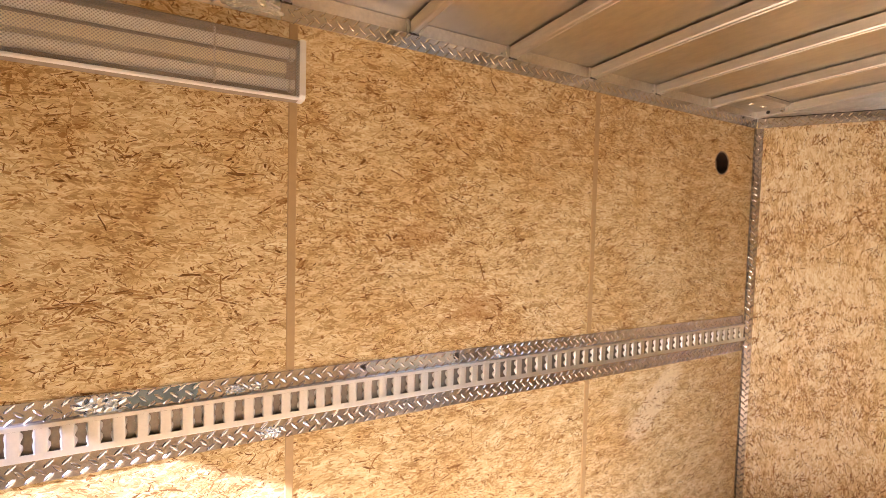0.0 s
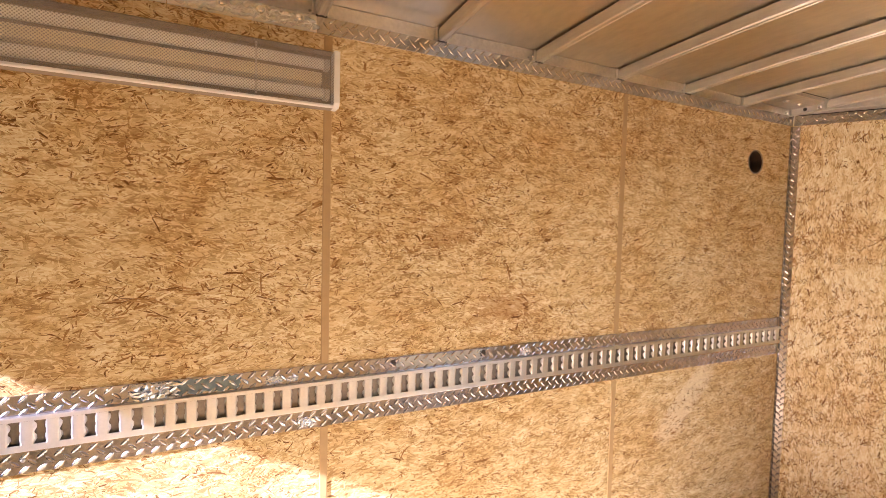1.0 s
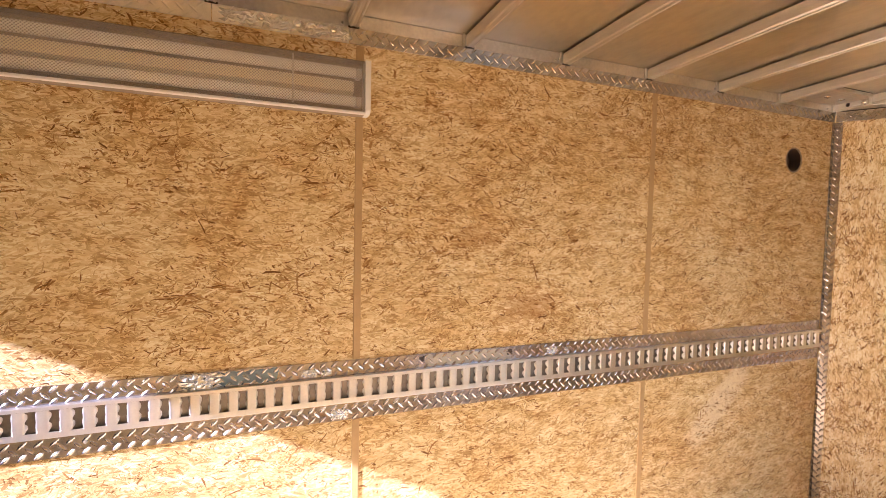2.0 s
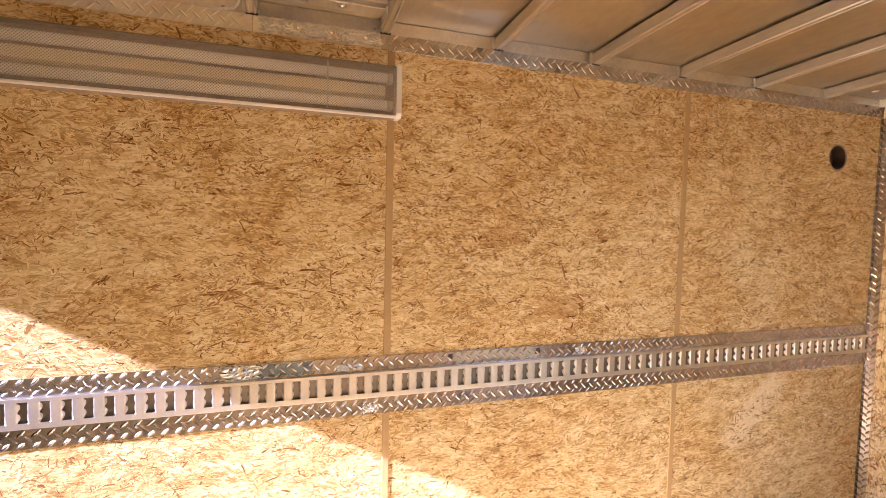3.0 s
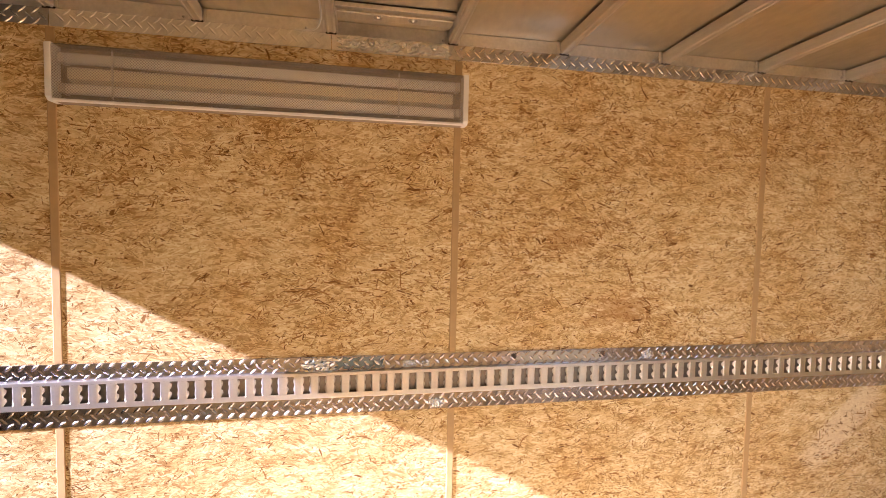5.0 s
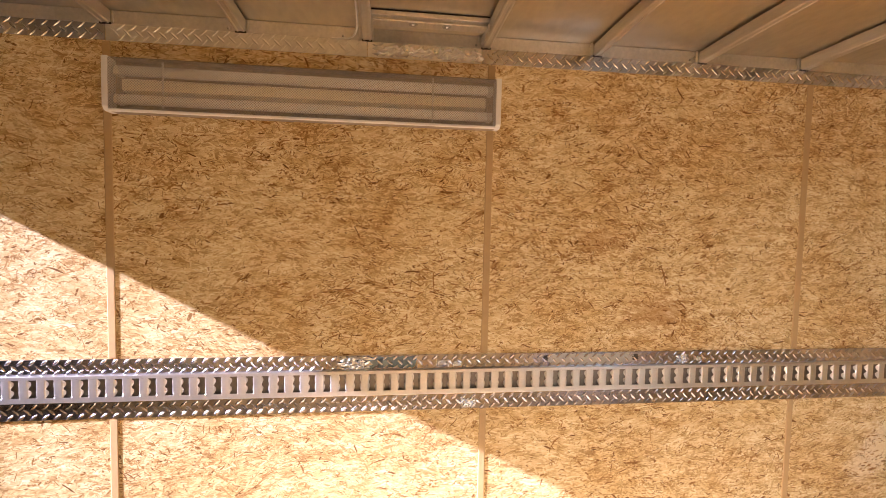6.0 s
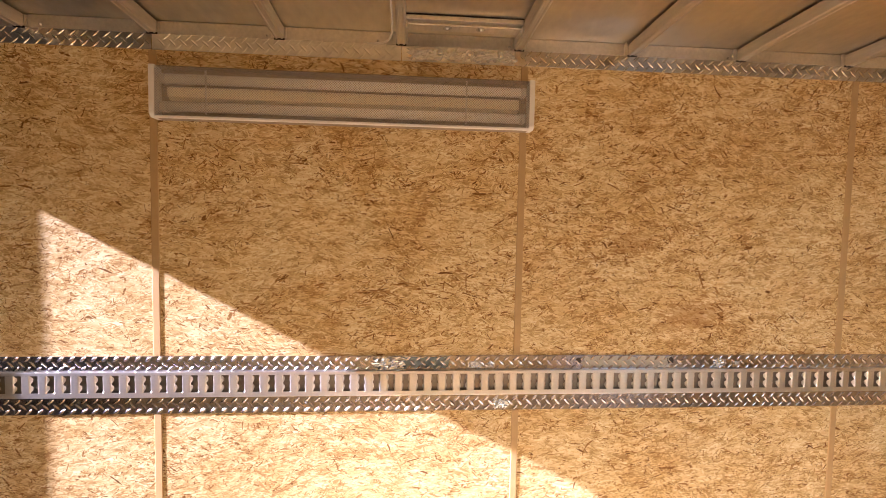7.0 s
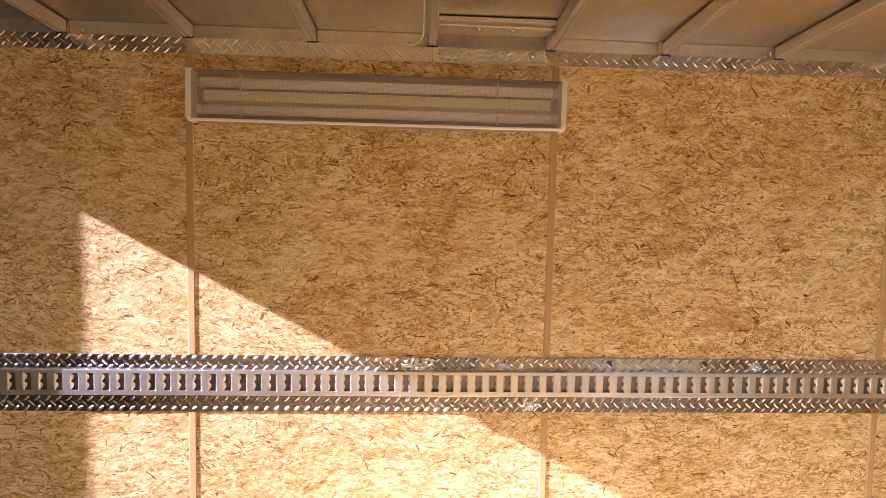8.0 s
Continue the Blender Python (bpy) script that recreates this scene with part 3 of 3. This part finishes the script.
tread_plate("leg", 2.062, 0.032, 0.0025, [(0.009, 1, 0.0), (0.024, -1, 0.5)], frame_at(NOSE_SIDE @ Vector((0.003, 2.062, 0.001)), (0, 0, -1), SIDE_D), WORN, corner, 0.0346, long=0.0145, lift=0.0040, wide=0.0048)

# plate strip behind the track, in two visible bands
ROWS_RAIL = [(0.0095, 1, 0.0), (0.0265, -1, 0.5), (0.0435, 1, 0.0), (0.1525, 1, 0.0), (0.1695, -1, 0.5), (0.1865, 1, 0.0)]
ob = tread_plate("rail_plate", XF - XR - 0.025, RAIL_Z1 - RAIL_Z0, 0.0025, ROWS_RAIL, frame_at((XR, Y1 - 0.001, RAIL_Z0), (1, 0, 0), (0, 0, 1)), pitch=0.0346, phase=0.016, lift=0.0030, long=0.0148, wide=0.0050)
tagged(ob, "bright diamond tread plate band along the wall", "trim", kind="structure")


# ---- cargo track ----
def cargo_track():
    track = empty("cargo_track")
    tagged(track, "zinc plated slotted cargo tie-down track on tread plate", "tie-down track")
    y_out = Y1 - 0.0155
    z0, z1 = 0.9255, 1.0120
    s0, s1 = 0.9420, 1.0010
    pitch, first, half = 0.0504, 0.0105 - 44 * 0.0504, 0.0118
    x_end = XF - 0.020
    verts, faces, returns = [], [], []

    def strip(points, x0, x1):
        o = len(verts)
        for y, z in points:
            verts.append((x0, y, z))
            verts.append((x1, y, z))
        for i in range(len(points) - 1):
            faces.append((o + 2 * i, o + 2 * i + 1, o + 2 * i + 3, o + 2 * i + 2))

    # upper and lower bands with a folded edge back to the plate
    strip([(Y1 - 0.0035, z1 + 0.001), (y_out + 0.0012, z1), (y_out + 0.0003, z1 - 0.0003), (y_out, z1 - 0.0012), (y_out, s1), (y_out + 0.0022, s1 - 0.0004)], XR, x_end)
    strip([(y_out + 0.0022, s0 + 0.0004), (y_out, s0), (y_out, z0 + 0.0012), (y_out + 0.0003, z0 + 0.0003), (y_out + 0.0012, z0), (Y1 - 0.0035, z0 - 0.001)], XR, x_end)
    # bars between the slots; each edge turns back into the channel as two rounded ears with a notch between
    steps = 22
    centre = first
    while centre < x_end - 0.02:
        left, right = max(centre + half, XR), min(centre + pitch - half, x_end)
        rows = []
        for k in range(steps + 1):
            v = k / steps
            z = s0 + (s1 - s0) * v
            ear = max(math.exp(-((v - 0.26) / 0.155) ** 4), math.exp(-((v - 0.74) / 0.155) ** 4))
            deep = 0.0008 + 0.0068 * ear
            lean = 0.0034 * ear
            mid = (left + right) / 2
            rows.append([(left - 0.0004 - lean, y_out + 0.0026 + deep, z), (left - 0.0002 - lean * 0.25, y_out + 0.0028, z), (left + 0.0006, y_out + 0.0010, z), (left + 0.0030, y_out - 0.0002, z), (mid, y_out - 0.0009, z),
                         (right - 0.0030, y_out - 0.0002, z), (right - 0.0006, y_out + 0.0010, z), (right + 0.0002 + lean * 0.25, y_out + 0.0028, z), (right + 0.0004 + lean, y_out + 0.0026 + deep, z)])
        o = len(verts)
        for r in rows:
            verts.extend(r)
        for k in range(steps):
            for i in range(8):
                p = o + k * 9 + i
                faces.append((p, p + 1, p + 10, p + 9))
                if i in (0, 7):
                    returns.append(len(faces) - 1)
        centre += pitch
    me = bpy.data.meshes.new("face")
    me.from_pydata(verts, [], faces)
    me.materials.append(TRACK)
    me.materials.append(TRACK_EDGE)
    for i in returns:
        me.polygons[i].material_index = 1
    part("face", me, TRACK, track, smooth=True)
    me.set_sharp_from_angle(angle=radians(12))
    part("back", boxes(((XR, Y1 - 0.0050, z0 + 0.004), (x_end, Y1 - 0.0042, z1 - 0.004))), TRACK_BACK, track, "metal channel behind the slots, darkened for their shade")


cargo_track()

# ---- seam strips ----
OUT = [(-0.0125, 0), (-0.0120, 0.0022), (-0.0100, 0.0034), (0.0100, 0.0034), (0.0120, 0.0022), (0.0125, 0)]
for x in SEAMS:
    for z0, z1 in ((0.0, RAIL_Z0 - 0.003), (RAIL_Z1 + 0.003, COVE_Z0 - 0.003)):
        strip = part("seam_strip", prism(OUT, z0, z1, lambda a, b, s: (x + a, Y1 - b, s)), BATTEN)
        tagged(strip, "tan plastic strip over the joint between boards", "trim", kind="structure")


# ---- fluorescent light ----
def fluorescent_light():
    lamp = empty("fluorescent_light", (0, 0, 0))
    tagged(lamp, "unlit white wraparound fluorescent light with prismatic lens", "light fixture")
    x0, x1, z0, z1, yb, yf = -1.007, 0.224, 1.841, 2.005, Y1, Y1 - 0.056
    cap = 0.017
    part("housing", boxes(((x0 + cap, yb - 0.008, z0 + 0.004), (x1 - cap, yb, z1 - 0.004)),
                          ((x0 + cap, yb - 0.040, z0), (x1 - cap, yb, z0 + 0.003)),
                          ((x0 + cap, yb - 0.040, z1 - 0.003), (x1 - cap, yb, z1))), PAN, lamp, "metal reflector pan, coloured grey for the shade inside")
    for xa in (x0, x1 - cap):
        prof = [(yb, z0 + 0.000), (yf + 0.012, z0), (yf, z0 + 0.012), (yf, z1 - 0.004), (yf + 0.004, z1), (yb, z1)]
        b = prism(prof, xa, xa + cap, lambda a, c, s: (s, a, c))
        bmesh.ops.bevel(b, geom=b.edges[:], offset=0.0015, segments=2, affect="EDGES")
        part("end_cap", b, WHITE, lamp)
    # lens: tray wrapped over the front
    prof = [(yb - 0.040, z0 + 0.002), (yf + 0.010, z0 + 0.003), (yf + 0.003, z0 + 0.007), (yf + 0.002, z0 + 0.014), (yf + 0.002, z1 - 0.012), (yf + 0.004, z1 - 0.006), (yf + 0.010, z1 - 0.003), (yb - 0.040, z1 - 0.002)]
    b = bmesh.new()
    ra = [b.verts.new((x0 + cap, y, z)) for y, z in prof]
    rb = [b.verts.new((x1 - cap, y, z)) for y, z in prof]
    for i in range(len(prof) - 1):
        b.faces.new((ra[i], ra[i + 1], rb[i + 1], rb[i]))
    lens = part("lens", b, LENS, lamp, "clear prismatic acrylic lens", smooth=True)
    lens.visible_shadow = False
    part("lip", boxes(((x0 + cap, yf - 0.001, z0 - 0.001), (x1 - cap, yf + 0.016, z0 + 0.006), 0.0012)), WHITE, lamp, "white lower lip of the lens")
    zm = (z0 + z1) / 2
    cover = [(yb - 0.008, zm - 0.026), (yb - 0.040, zm - 0.015), (yb - 0.040, zm + 0.015), (yb - 0.008, zm + 0.026)]
    part("ballast_cover", prism(cover, x0 + 0.05, x1 - 0.05, lambda a, c, s: (s, a, c)), COVER, lamp, "cream metal ballast cover")
    for z in (zm - 0.043, zm + 0.043):
        b = bmesh.new()
        bmesh.ops.create_cone(b, cap_ends=True, segments=20, radius1=0.0160, radius2=0.0160, depth=x1 - x0 - 0.09, matrix=pose((x0 + x1) / 2, yb - 0.033, z, 0, 90, 0))
        part("tube", b, TUBE, lamp, "white fluorescent tube", smooth=True)
        for x in (x0 + 0.034, x1 - 0.034):
            part("socket", boxes(((x - 0.008, yb - 0.044, z - 0.014), (x + 0.008, yb - 0.003, z + 0.014), 0.003)), SOCKET, lamp)
    for x in (-0.835, -0.005):
        part("lens_clip", boxes(((x - 0.0025, yf + 0.0045, z0 + 0.012), (x + 0.0025, yf + 0.0065, z1 - 0.012))), SOCKET, lamp)


fluorescent_light()

# ---- vent hole ----
vent = empty("wall_vent")
tagged(vent, "round black vent hole cut through the strand board", "vent")
b = bmesh.new()
cx, cz, r = HOLE
ring = [[b.verts.new((cx + rr * math.cos(a), y, cz + rr * math.sin(a))) for a in (2 * math.pi * i / 40 for i in range(40))] for rr, y in ((r - 0.0015, Y1 + 0.002), (r - 0.0015, Y1 + 0.058))]
for i in range(40):
    b.faces.new((ring[0][i], ring[0][(i + 1) % 40], ring[1][(i + 1) % 40], ring[1][i]))
b.faces.new(ring[1])
part("sleeve", b, BLACK, vent, "black plastic sleeve")
b = bmesh.new()
rings = [[b.verts.new((cx + rr * math.cos(a), y, cz + rr * math.sin(a))) for a in (2 * math.pi * i / 40 for i in range(40))] for rr, y in ((r - 0.001, Y1 + 0.001), (r - 0.0008, Y1 - 0.0012), (r + 0.004, Y1 - 0.0012), (r + 0.005, Y1 + 0.0005))]
for q0, q1 in zip(rings, rings[1:]):
    for i in range(40):
        b.faces.new((q0[i], q0[(i + 1) % 40], q1[(i + 1) % 40], q1[i]))
part("rim", b, RIM, vent, "thin pale rim")


# ---- cable, bracket ----
def cable(points, radius):
    cu = bpy.data.curves.new("cable", "CURVE")
    cu.dimensions, cu.bevel_depth, cu.bevel_resolution, cu.resolution_u = "3D", radius, 4, 12
    sp = cu.splines.new("NURBS")
    sp.points.add(len(points) - 1)
    for p, co in zip(sp.points, points):
        p.co = (*co, 1)
    sp.use_endpoint_u, sp.order_u = True, 3
    cu.materials.append(CABLE)
    return new("cable", cu)


x = -0.250
cab = cable([(x, 0.2, roof_at(0.2) - 0.008), (x, 0.7, roof_at(0.7) - 0.008), (x, 1.1, roof_at(1.1) - 0.010), (x, 1.30, 2.165), (x, 1.385, 2.150), (-0.262, 1.408, 2.126), (-0.29, 1.412, 2.117), (-0.335, 1.414, 2.1165)], 0.0031)
tagged(cab, "white electric cable running down from the roof", "cable")

bracket = empty("roof_bracket")
tagged(bracket, "bare aluminium cross member bolted between two roof bows", "bracket")
part("channel", boxes(((-0.206, 1.3055, 2.141), (0.162, 1.351, 2.1455), 0.001)), MILL, bracket)
part("flange", boxes(((-0.206, 1.286, 2.150), (0.162, 1.3050, 2.1665), 0.001)), MILL, bracket)
part("sealant", boxes(((-0.206, 1.2840, 2.1620), (0.162, 1.2855, 2.1665))), DARK, bracket, "dark sealant bead")
bolt = mesh_of(dome_bolt(0.0095, 0.006, 0.0150), "bolt")
zinc_bolt = bolt.copy()
for x in (-0.076, 0.031):
    o = part("bolt", bolt, STEEL, bracket)
    o.matrix_basis = pose(x, 1.322, 2.141, 180, 0, 0)

# corner gusset and its bolts
gusset = empty("corner_gusset")
tagged(gusset, "bare aluminium gusset plate bolted in the roof corner", "bracket")
part("plate", boxes(((2.218, 1.252, 2.1480), (2.583, 1.415, 2.1652), 0.0008)), MILL, gusset)
part("sealant", boxes(((2.218, 1.2525, 2.1653), (2.583, 1.2600, 2.1680))), DARK, gusset, "dark sealant bead")
part("clip", boxes(((2.560, 1.256, 2.118), (2.584, 1.262, 2.152), 0.001)), MILL, gusset)
for x, y in ((2.395, 1.337), (2.500, 1.335)):
    o = part("bolt", zinc_bolt, BRIGHT, gusset)
    o.matrix_basis = pose(x, y, 2.148, 180, 0, 0) @ Matrix.Scale(0.95, 4)
o = part("bolt", zinc_bolt, BRIGHT, gusset)
o.matrix_basis = pose(2.583, 1.285, 2.136, 0, -90, 0) @ Matrix.Scale(0.9, 4)
o = part("nut", zinc_bolt.copy(), DARK, gusset, "blackened nut")
o.data.materials.clear()
o.data.materials.append(DARK)
o.matrix_basis = pose(2.583, 1.352, 2.136, 0, -90, 0) @ Matrix.Scale(0.62, 4)

# blackish pads where the bows meet the rail
blob = bmesh.new()
box(blob, (-0.017, -0.006, -0.003), (0.017, 0.0, 0.003), 0.0015)
blob = mesh_of(blob, "sealant")
for x in RIBS[1:11]:
    o = part("sealant", blob, DARK)
    o.location = (x, Y1 - 0.0005, 2.1165)
    tagged(o, "dark pad under the end of a roof bow", "sealant", "sealant pads")

# small screws along the top rail
screw = mesh_of(dome_bolt(0.0045, 0.007), "screw")
for x in (-1.36, -0.66, -0.30, 0.145, 0.93, 1.76, 2.545):
    o = part("screw", screw, STEEL)
    o.matrix_basis = pose(x, Y1 + 0.003, 2.128, 90, 0, 0)
    tagged(o, "small zinc screw in the top rail", "screw", "rail screws")


# ---- torn protective film left on the plate ----
def film_scrap(x, z, w, h, seed, depth, mat, label):
    rng = random.Random(seed)
    bm = bmesh.new()
    n, k = 16, 9
    grid = []
    for i in range(n + 1):
        col = []
        for j in range(k + 1):
            u, v = i / n - 0.5, j / k - 0.5
            rim = max(0.0, 1.0 - (2 * abs(u)) ** 3) * max(0.0, 1.0 - (2 * abs(v)) ** 3)
            jag = 1.0 + 0.25 * rng.uniform(-1, 1)
            lift = depth * (0.15 + 0.85 * rng.random()) * (0.25 + 0.75 * rim)
            col.append(bm.verts.new((x + u * w * jag + rng.uniform(-1, 1) * w / n * 0.4, Y1 - 0.0042 - lift, z + v * h * (1.0 + 0.12 * rng.uniform(-1, 1)) + rng.uniform(-1, 1) * h / k * 0.4)))
        grid.append(col)
    for i in range(n):
        for j in range(k):
            if abs(i / n - 0.47) < 0.3 or rng.random() > 0.3:
                bm.faces.new((grid[i][j], grid[i + 1][j], grid[i + 1][j + 1], grid[i][j + 1]))
    bmesh.ops.delete(bm, geom=[v for v in bm.verts if not v.link_faces], context="VERTS")
    ob = part("film_scrap", bm, mat)
    return tagged(ob, label, "film scrap", "film scraps")


SMEAR = plain("dark_residue", (0.10, 0.07, 0.048), 0.35, 60.0, 0.5, 0.3)
FILM = metal("crinkled_film", (0.80, 0.85, 0.92), 0.12, 0.04, 30.0, 0.3, metallic=0.8, dirt=0.06)
for n, (x, z, w, h) in enumerate(((-0.252, 1.035, 0.105, 0.050), (0.050, 1.030, 0.050, 0.022), (0.105, 1.028, 0.030, 0.018), (0.146, 0.888, 0.050, 0.028),
                                  (0.425, 1.042, 0.018, 0.022), (0.768, 1.042, 0.022, 0.022), (0.955, 1.034, 0.046, 0.030), (1.02, 1.032, 0.022, 0.014))):
    if n in (4, 5):
        film_scrap(x, z, w, h, 40 + n, 0.0015, SMEAR, "dark sticky residue smeared on the tread plate")
    else:
        film_scrap(x, z, w, h, 40 + n, 0.013 if w > 0.06 else 0.006, FILM, "crumpled scrap of clear protective film stuck to the tread plate")


def thin_sheet(x0, x1, z0, z1, seed, mat, label, lift=0.0008, ragged=0.006, flat=True):
    """A thin sheet lying flat on the plate, its rim ragged, the lugs standing through it."""
    rng = random.Random(seed)
    n, k = max(8, round((x1 - x0) / 0.008)), 7
    tops = [z1 - ragged * rng.random() ** 2 for _ in range(n + 1)]
    lows = [z0 + ragged * rng.random() ** 2 for _ in range(n + 1)]
    verts = []
    for i in range(n + 1):
        for j in range(k + 1):
            a = i / n
            x = x0 + (x1 - x0) * a + (rng.uniform(-1, 1) * ragged if i in (0, n) else rng.uniform(-1, 1) * 0.0015)
            verts.append((x, Y1 - 0.0035 - lift * rng.uniform(0.5, 1.5), lows[i] + (tops[i] - lows[i]) * j / k))
    faces = [(i * (k + 1) + j, (i + 1) * (k + 1) + j, (i + 1) * (k + 1) + j + 1, i * (k + 1) + j + 1) for i in range(n) for j in range(k)]
    me = bpy.data.meshes.new("thin_strip")
    me.from_pydata(verts, [], faces)
    return tagged(part("thin_strip", me, mat, smooth=flat), label, "film strip", "film strips")


TORN_FILM = metal("torn_film", (0.74, 0.71, 0.64), 0.26, 0.06, 40.0, 0.3, metallic=0.6, dirt=0.10)
PALE_SHEET = metal("pale_sheet", (0.50, 0.47, 0.40), 0.45, 0.06, 30.0, 0.2, metallic=0.45, dirt=0.06)
# blue reflection on the plate, put into a thin sheet's colour
BLUE_REFLECTION = metal("blue_reflection_tint", (0.24, 0.33, 0.42), 0.18, 0.05, 30.0, 0.2, metallic=0.7, dirt=0.08)
thin_sheet(0.440, 0.765, 1.016, 1.060, 71, PALE_SHEET, "pale thin sheet on the tread plate band")
thin_sheet(-0.205, -0.040, 1.015, 1.060, 72, BLUE_REFLECTION, "bluish glossy sheet colouring a reflection onto the tread plate band", 0.0005)
thin_sheet(-0.195, 0.160, COVE_Z0 + 0.003, COVE_Z1 - 0.008, 73, TORN_FILM, "torn crumpled film clinging to the ceiling edge trim", 0.0026, 0.014, False)
for x, z in ((0.569, 0.900), (-1.64, 0.900), (-0.53, 0.900), (1.68, 0.900), (2.3, 0.900)):
    o = part("screw", screw, STEEL)
    o.matrix_basis = pose(x, Y1 - 0.0035, z, 90, 0, 0)
    tagged(o, "zinc screw holding the tread plate band", "screw", "plate screws")
for x in (-0.2065, 0.1565):
    part("tab", boxes(((x, 1.290, 2.122), (x + 0.006, 1.400, 2.146), 0.001)), MILL, bracket)
for x in (-0.092, 0.008, 0.115):
    o = part("bolt", zinc_bolt, STEEL)
    o.matrix_basis = pose(x, Y1 - 0.0060, 2.097, 90, 0, 0) @ Matrix.Scale(0.8, 4)
    tagged(o, "zinc bolt head under torn film on the trim", "bolt", "trim bolts")
o = part("bolt", zinc_bolt, BRIGHT)
o.matrix_basis = pose(0.946, 1.416, 2.134, 90, 0, 0) @ Matrix.Scale(0.45, 4)
tagged(o, "bright zinc bolt beside a roof bow end", "bolt", "trim bolts")
o = part("screw", screw, WHITE)
o.matrix_basis = pose(2.6345, 1.386, 0.500, 0, -90, 0)
tagged(o, "pale screw head in the corner angle", "screw")
